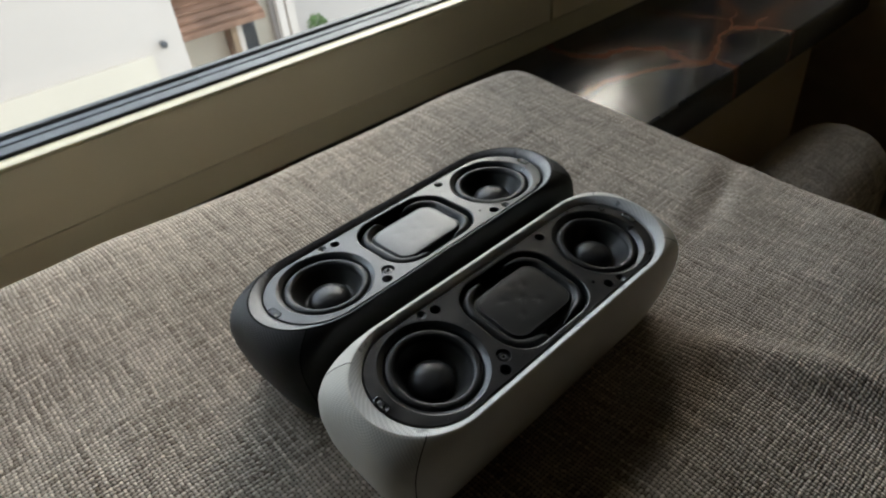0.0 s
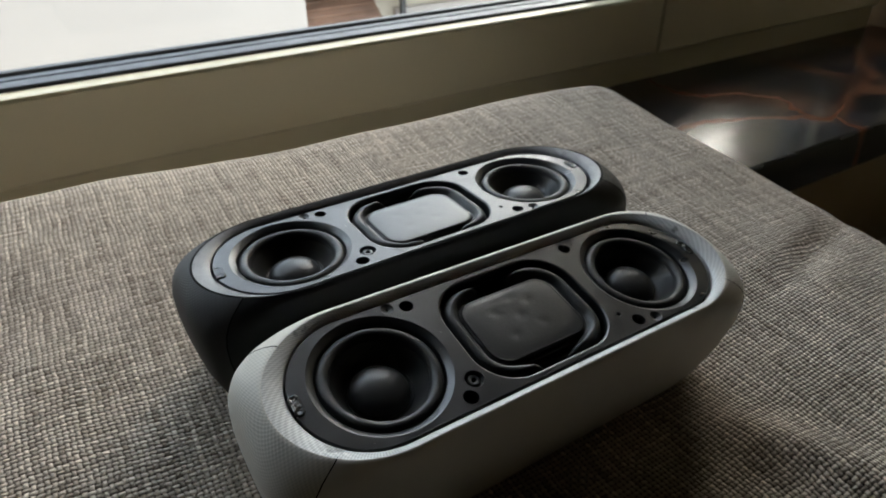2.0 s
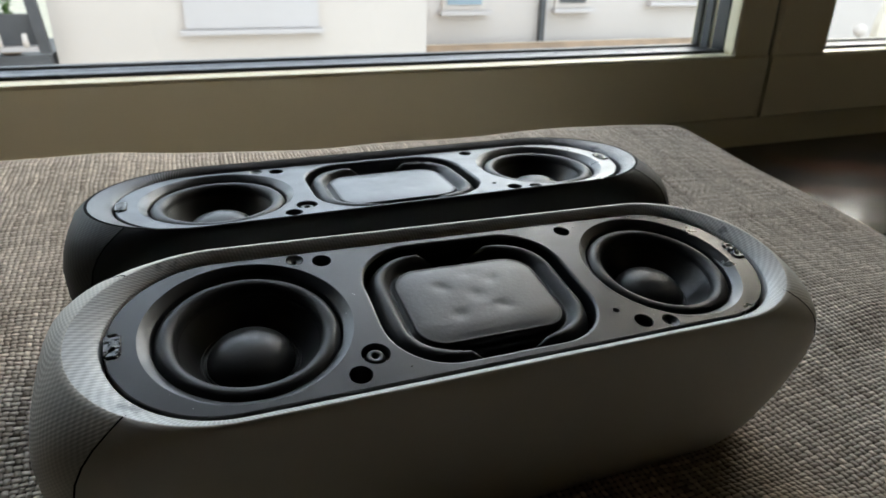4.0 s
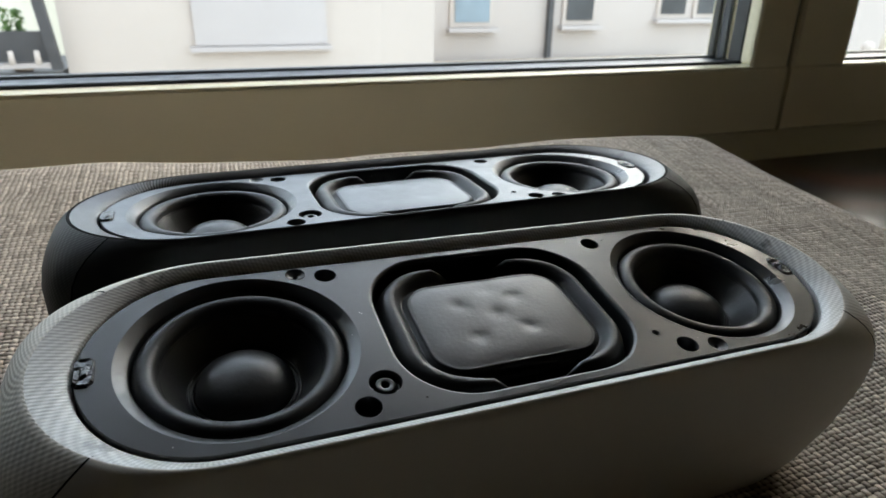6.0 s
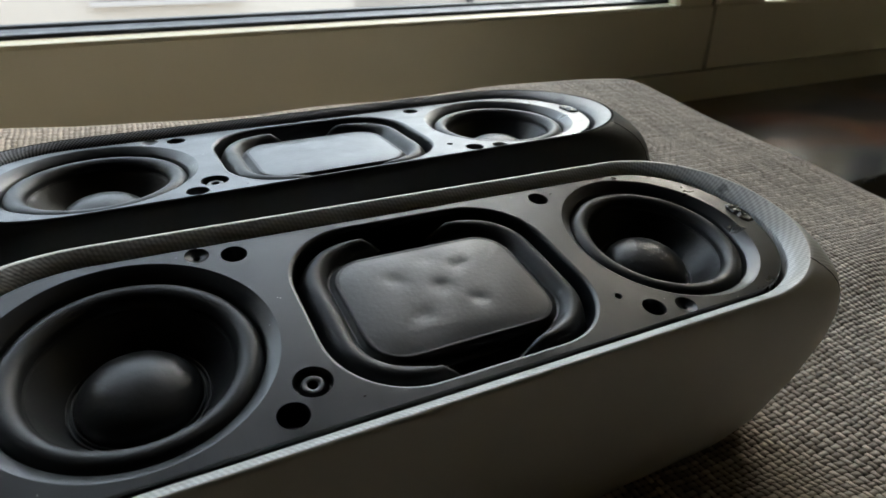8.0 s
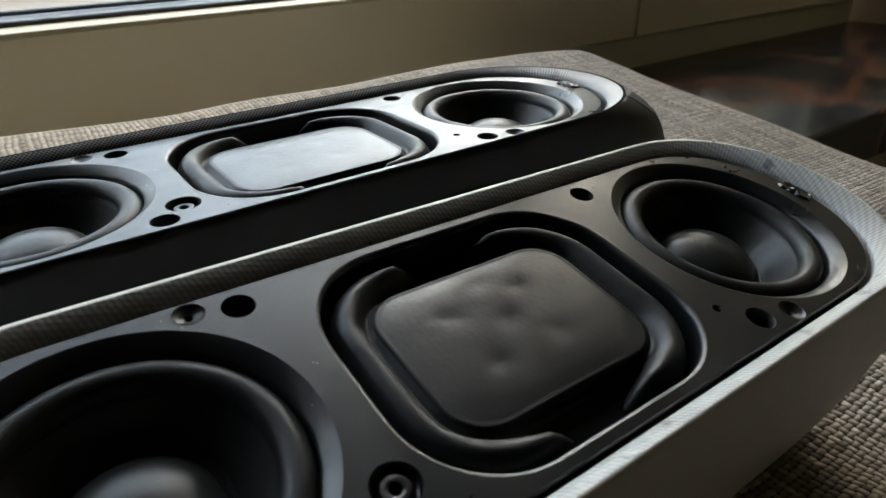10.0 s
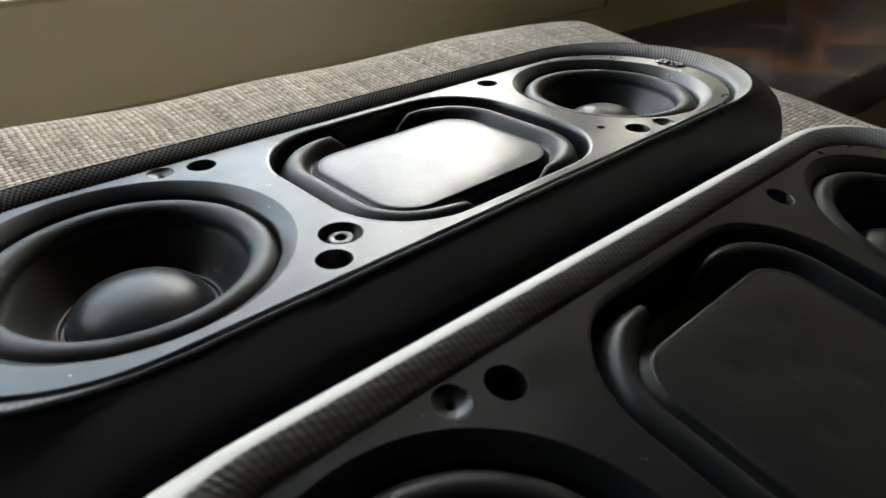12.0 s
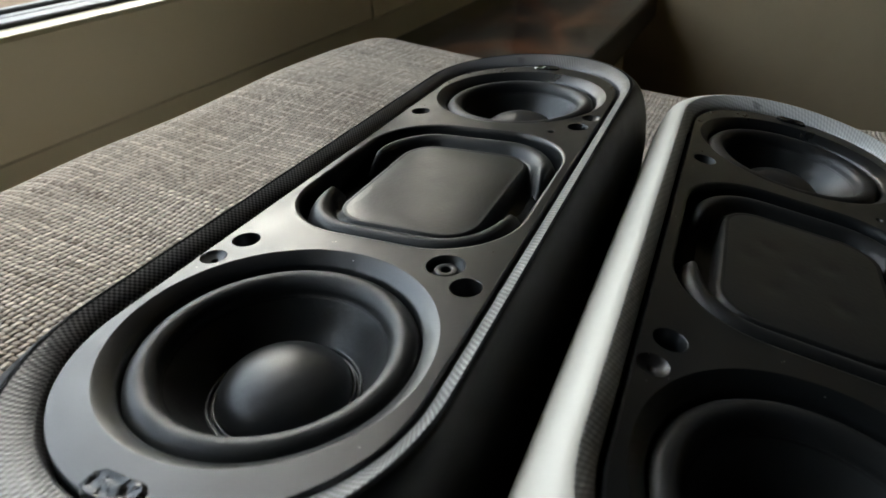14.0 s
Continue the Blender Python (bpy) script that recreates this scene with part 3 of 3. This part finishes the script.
        for q in (12.1, 11.2):
            lip = [(q + 0.3, -12.1), (q + 0.22, -11.5), (q + 0.05, -11.38), (q - 0.15, -11.5), (q - 0.25, -12.1)]
            part("dome_ring", loft([circle(cx, 0, r, z, 72) for r, z in lip]), PLATE, driver)
        dome = [(10.9 * math.cos(a), -11.7 + 5.9 * math.sin(a)) for a in [math.pi / 2 * i / 14 for i in range(14)]]
        part("dust_cap", loft([circle(cx, 0, r, z, 72) for r, z in dome], cap_last=True), CONE, driver)
        # blob of glue in the gap by the end
        e = s * 92.5
        oct_ = [(1.9, 3.0), (1.0, 4.1), (-1.0, 4.1), (-1.9, 3.0), (-1.9, -3.0), (-1.0, -4.1), (1.0, -4.1), (1.9, -3.0)]
        bmc = loft([[Vector(((e + x * k) * MM, y * k * MM, z * MM)) for x, y in oct_] for k, z in ((1.05, -3.0), (1.05, 0.1), (0.9, 0.55), (0.45, 0.3), (0.12, 0.75))], cap_last=True)
        part("glue_plug", bmc, CLIP, root, "rough dark glue plug", False)

    # passive radiator: two crescent-ended half rolls round a raised plate, with a deep open slot between their tips
    rings_r = []
    steps = [0.0, 0.3, 0.6, 0.9, 1.2, 1.6, 2.0, 2.5, 3.0, 3.6, 4.2, 4.9, 5.5, 6.0, 6.5, 7.0, 7.4, 7.8, 8.1, 8.4, 8.6, 8.85, 9.2, 9.7]
    for st in steps:
        ring = []
        for cx, cy, nx, ny in rb:
            x, y = cx + nx * (RAD[2] - st), cy + ny * (RAD[2] - st)
            a, wide = smooth(3.0, 12.0, abs(x)), smooth(3.5, 19.0, abs(x))
            if abs(y) < RAD[1] - 12.0:
                a = wide = 1.0
            first, last = 0.7 + 1.6 * (1 - wide), 8.4 - 5.0 * (1 - wide)
            t = min(1.0, max(0.0, (st - first) / (last - first)))
            roll_z = -7.5 + a * 6.6 * math.sin(math.pi * t ** 0.9) ** 0.55 if 0 < t < 1 else -7.5
            foot = -7.5 + 4.4 * wide * wide * smooth(5.4, 8.4, st)
            up = smooth(8.4, 8.85, st)
            z = max(roll_z, foot) * (1 - up) - 2.5 * up
            ring.append(Vector((x * MM, y * MM, z * MM)))
        rings_r.append(ring)
    radiator = part("passive_radiator", loft(rings_r), RUBBER, root, "rubber roll of the passive radiator")
    dents = [(-9, 6), (7, 7), (0, 1), (-8, -6), (6, -5), (1, 11)]
    plate = []
    for k in range(15):
        f = 1 - k / 15
        ring = []
        for p in rings_r[-1]:
            x, y = p.x / MM * f, p.y / MM * f
            dip = sum(dent * math.exp(-((x - a) ** 2 + (y - b) ** 2) / 4.0) for a, b in dents)
            ring.append(Vector((x * MM, y * MM, (-2.5 + 0.35 * (1 - f ** 6) - dip) * MM)))
        plate.append(ring)
    part("radiator_plate", loft(plate, cap_last=True), PLATE, radiator, "satin black plate with faint dimples")
    return root


def frame_matrix(o, u, v):
    u, v = Vector(u).normalized(), Vector(v)
    v = (v - u * u.dot(v)).normalized()
    w = u.cross(v)
    return Matrix(((u.x, v.x, w.x, o[0]), (u.y, v.y, w.y, o[1]), (u.z, v.z, w.z, o[2]), (0, 0, 0, 1)))


WHITE_AT = frame_matrix((0.1167, 0.1842, 0.0706), (0.9992, 0.0281, -0.027), (-0.0222, 0.9801, 0.1974))
BLACK_AT = frame_matrix((0.1140, 0.2617, 0.0792), (0.9998, 0.0223, -0.0003), (-0.0223, 0.9998, -0.0015))
build_speaker("white_loudspeaker", "warm white portable loudspeaker, grille off, lying face up on the cushion", WHITE_AT, WHITE_SHELL, WHITE_NET, GREY_RIM, 0.26)
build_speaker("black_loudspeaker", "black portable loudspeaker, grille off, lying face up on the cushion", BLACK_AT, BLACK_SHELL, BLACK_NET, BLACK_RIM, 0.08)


# ---- outside ----
GROUND = -5.2
slab("ground", -400, 0.81, GROUND - 0.2, 400, 600, GROUND, ASPHALT, "grey street and yard below the window", "ground")
slab("outer_wall", -8, 0.66, GROUND, X0 - 0.11, 0.8, 5.0, FACADE, "outer wall of the own house", "wall")

house = thing("white_house", "white rendered house across the yard", "house")
part("wall", box(-1.3, 8.0, GROUND, 2.8, 16, 1.6), FACADE, house, "", False)
part("plinth_panel", box(-3.0, 7.96, GROUND, 2.38, 7.998, -2.08), CREAM, house, "cream painted lower wall", False)
part("roller_shutter", box(0.0, 7.95, -0.60, 1.46, 7.996, 1.2), SHUTTER, house, "closed grey roller shutter", False)
part("shutter_sill", box(-0.06, 7.88, -0.66, 1.5, 7.996, -0.61), SHUTTER, house, "", False)

rear = thing("apartment_house", "pale apartment house behind the yard", "apartment house")
part("wall", box(2.9, 11.0, GROUND, 18.0, 20, 1.7), FACADE_GREY, rear, "", False)


def far_window(parent, x0, z0, x1, z1, y, glass=BLUEPANE):
    w = part("window", box(x0 - 0.08, y - 0.05, z0 - 0.08, x1 + 0.08, y - 0.004, z1 + 0.08), FACADE, parent, "", False)
    part("pane", box(x0, y - 0.075, z0, x1, y - 0.055, z1), glass, w, "", False)
    part("sill", box(x0 - 0.15, y - 0.2, z0 - 0.16, x1 + 0.15, y - 0.055, z0 - 0.09), SHUTTER, w, "", False)


far_window(rear, 4.19, -0.57, 4.83, 1.2, 11.0)
far_window(rear, 6.36, -0.55, 6.9, 1.2, 11.0, DARKPANE)
far_window(rear, 8.4, -0.45, 8.95, 1.2, 11.0, DARKPANE)
far_window(rear, 9.25, -0.45, 9.85, 1.2, 11.0, DARKPANE)
part("downpipe", box(5.97, 10.88, GROUND, 6.06, 10.99, 1.65), DARKMETAL, rear, "", False)

annex = thing("low_annex", "low annex with brown lean-to roofs and a cream wall", "annex")
part("wall", box(2.85, 9.0, GROUND, 9.0, 10.9, -1.2), CREAM, annex, "", False)
part("white_wall", box(4.5, 8.9, GROUND, 9.0, 8.998, -1.9), FACADE_GREY, annex, "", False)


def lean_to(x0, x1, y0, z0, y1, z1, mat, label):
    pts = ((y0, z0), (y1, z1), (y1, z1 - 0.08), (y0, z0 - 0.07))
    return part("roof", loft([[Vector((x, y, z)) for y, z in pts] for x in (x0, x1)], True, True, True), mat, annex, label, False)


low = lean_to(2.83, 4.0, 8.1, -2.02, 9.0, -1.36, TILES, "dark brown tiled lean-to roof")
for k in range(9):
    part("tile_course", box(2.84, 8.1 + 0.1 * k, -1.985 + 0.0735 * k, 3.99, 8.14 + 0.1 * k, -1.965 + 0.0735 * k), TILES, low, "", False)
high = lean_to(2.83, 8.0, 8.3, -1.36, 9.2, -1.0, TAN, "weathered tan wooden roof")
for k in range(12):
    part("rafter_end", box(4.1 + 0.33 * k, 8.28, -1.5, 4.2 + 0.33 * k, 8.9, -1.4), TAN, high, "", False)
part("fascia", box(4.05, 8.9, -1.62, 8.0, 8.99, -1.42), CREAM, high, "", False)
part("post", box(3.52, 8.2, GROUND, 3.6, 8.28, -2.1), TAN, annex, "", False)
part("post", box(3.64, 8.3, GROUND, 3.72, 8.38, -2.1), FACADE, annex, "", False)
part("door", box(3.82, 8.9, GROUND, 4.2, 8.998, -2.2), DARKPANE, annex, "", False)
part("door_leaf", box(3.76, 8.7, GROUND, 3.82, 8.998, -2.15), TILES, annex, "", False)
part("post", box(4.2, 8.1, GROUND, 4.3, 8.2, -1.9), FACADE, annex, "", False)
part("post", box(4.36, 8.15, GROUND, 4.48, 8.25, -1.9), FACADE, annex, "", False)
part("downpipe", box(4.55, 8.8, GROUND, 4.62, 8.88, -1.5), DARKMETAL, annex, "", False)

shrub = thing("potted_shrub", "small green shrub in a clay pot", "plant")
bm = bmesh.new()
for k in range(260):
    d = Vector((random.gauss(0, 1), random.gauss(0, 1), random.gauss(0, 1))).normalized() * 0.14 * random.uniform(0.4, 1.0)
    c = Vector((4.75, 8.1, -2.36)) + Vector((d.x * 1.2, d.y, d.z * 0.8))
    a, b = Vector((random.uniform(-1, 1), random.uniform(-1, 1), random.uniform(-1, 1))).normalized() * 0.03, Vector((random.uniform(-1, 1), random.uniform(-1, 1), random.uniform(-1, 1))).normalized() * 0.018
    bm.faces.new([bm.verts.new(c + v) for v in (a, b, -a, -b)])
tagged(part("crown", bm, LEAF, shrub, "", False), kind="stuff")
bm = bmesh.new()
bmesh.ops.create_cone(bm, cap_ends=True, segments=16, radius1=0.08, radius2=0.11, depth=0.2, matrix=Matrix.Translation((4.75, 8.1, -2.6)))
part("pot", bm, TAN, shrub)
slab("yard_wall", 4.55, 7.95, GROUND, 5.3, 8.3, -2.7, CREAM, "low cream wall that carries a shrub", "wall")

lamp = thing("wall_lamp", "dark round lamp on the white wall", "lamp")
bm = bmesh.new()
bmesh.ops.create_uvsphere(bm, u_segments=16, v_segments=10, radius=0.045, matrix=Matrix.Translation((2.53, 7.9, -1.985)))
part("globe", bm, DARKMETAL, lamp)
part("bracket", box(2.51, 7.92, -2.0, 2.55, 7.998, -1.97), DARKMETAL, lamp, "", False)

balcony = thing("balcony", "grey metal balcony with a dark screen", "balcony")
part("screen", box(-3.6, 7.9, -0.72, -1.44, 7.95, -0.42), DARKMETAL, balcony, "dark balcony screen", False)
part("rail", box(-3.6, 7.85, -0.78, -1.36, 7.97, -0.73), SHUTTER, balcony, "", False)
part("floor_slab", box(-3.6, 7.85, -1.0, -1.34, 9.5, -0.82), DARKMETAL, balcony, "", False)
bm = loft([[Vector((x, y, z)) for x, y in ((c - 0.05, 7.84), (c + 0.05, 7.84), (c + 0.05, 7.94), (c - 0.05, 7.94))] for c, z in ((-1.37, -0.8), (-1.47, 0.3), (-1.62, 1.6))], True, True, True)
part("leaning_post", bm, DARKMETAL, balcony, "", False)
for k, x in enumerate((-1.75, -1.52)):
    bm = bmesh.new()
    bmesh.ops.create_cone(bm, cap_ends=True, segments=14, radius1=0.03, radius2=0.024, depth=0.13, matrix=Matrix.Translation((x, 7.8, -0.665)))
    bottle = tagged(mesh_object("bottle", bm, FACADE), "pale bottle standing on the balcony rail", "bottle", "bottles on the balcony")
plant = thing("balcony_plant", "leafy green plant behind the balcony screen", "plant")
bm = bmesh.new()
for k in range(130):
    c = Vector((random.choice((-1.79, -1.69)) + random.gauss(0, 0.018), random.gauss(8.1, 0.03), random.uniform(-0.5, -0.22)))
    a, b = Vector((random.uniform(-1, 1), random.uniform(-1, 1), random.uniform(-1, 1))).normalized() * 0.05, Vector((random.uniform(-1, 1), random.uniform(-1, 1), random.uniform(-1, 1))).normalized() * 0.022
    bm.faces.new([bm.verts.new(c + v) for v in (a, b, -a, -b)])
tagged(part("crown", bm, LEAF, plant, "", False), kind="stuff")
part("pot", loft([circle(-1730, 8100, r, z, 20) for r, z in ((90, -820), (120, -480), (105, -480))], cap_first=True, cap_last=True), TAN, plant, "", False)
slab("far_wall", -14.0, 14.0, GROUND, -1.35, 20.0, 1.4, PALE, "pale cream house farther back", "house")

timber = thing("timber_post", "slanting pale timber post by the neighbouring house", "post")
bm = loft([[Vector((c + dx, 8.0 + dy, z)) for dx, dy in ((-0.12, -0.06), (0.12, -0.06), (0.12, 0.06), (-0.12, 0.06))] for c, z in ((10.6, GROUND), (10.75, -0.7), (11.2, 0.6))], True, True, True)
part("beam", bm, CREAM, timber, "", False)
globes = thing("garden_lamp", "white ball lamp on a thin stem", "lamp")
bm = bmesh.new()
bmesh.ops.create_uvsphere(bm, u_segments=16, v_segments=10, radius=0.1, matrix=Matrix.Translation((10.3, 8.0, -0.82)))
part("globe", bm, FACADE, globes)
part("stem", box(10.28, 7.98, GROUND, 10.32, 8.02, -0.91), DARKMETAL, globes, "", False)
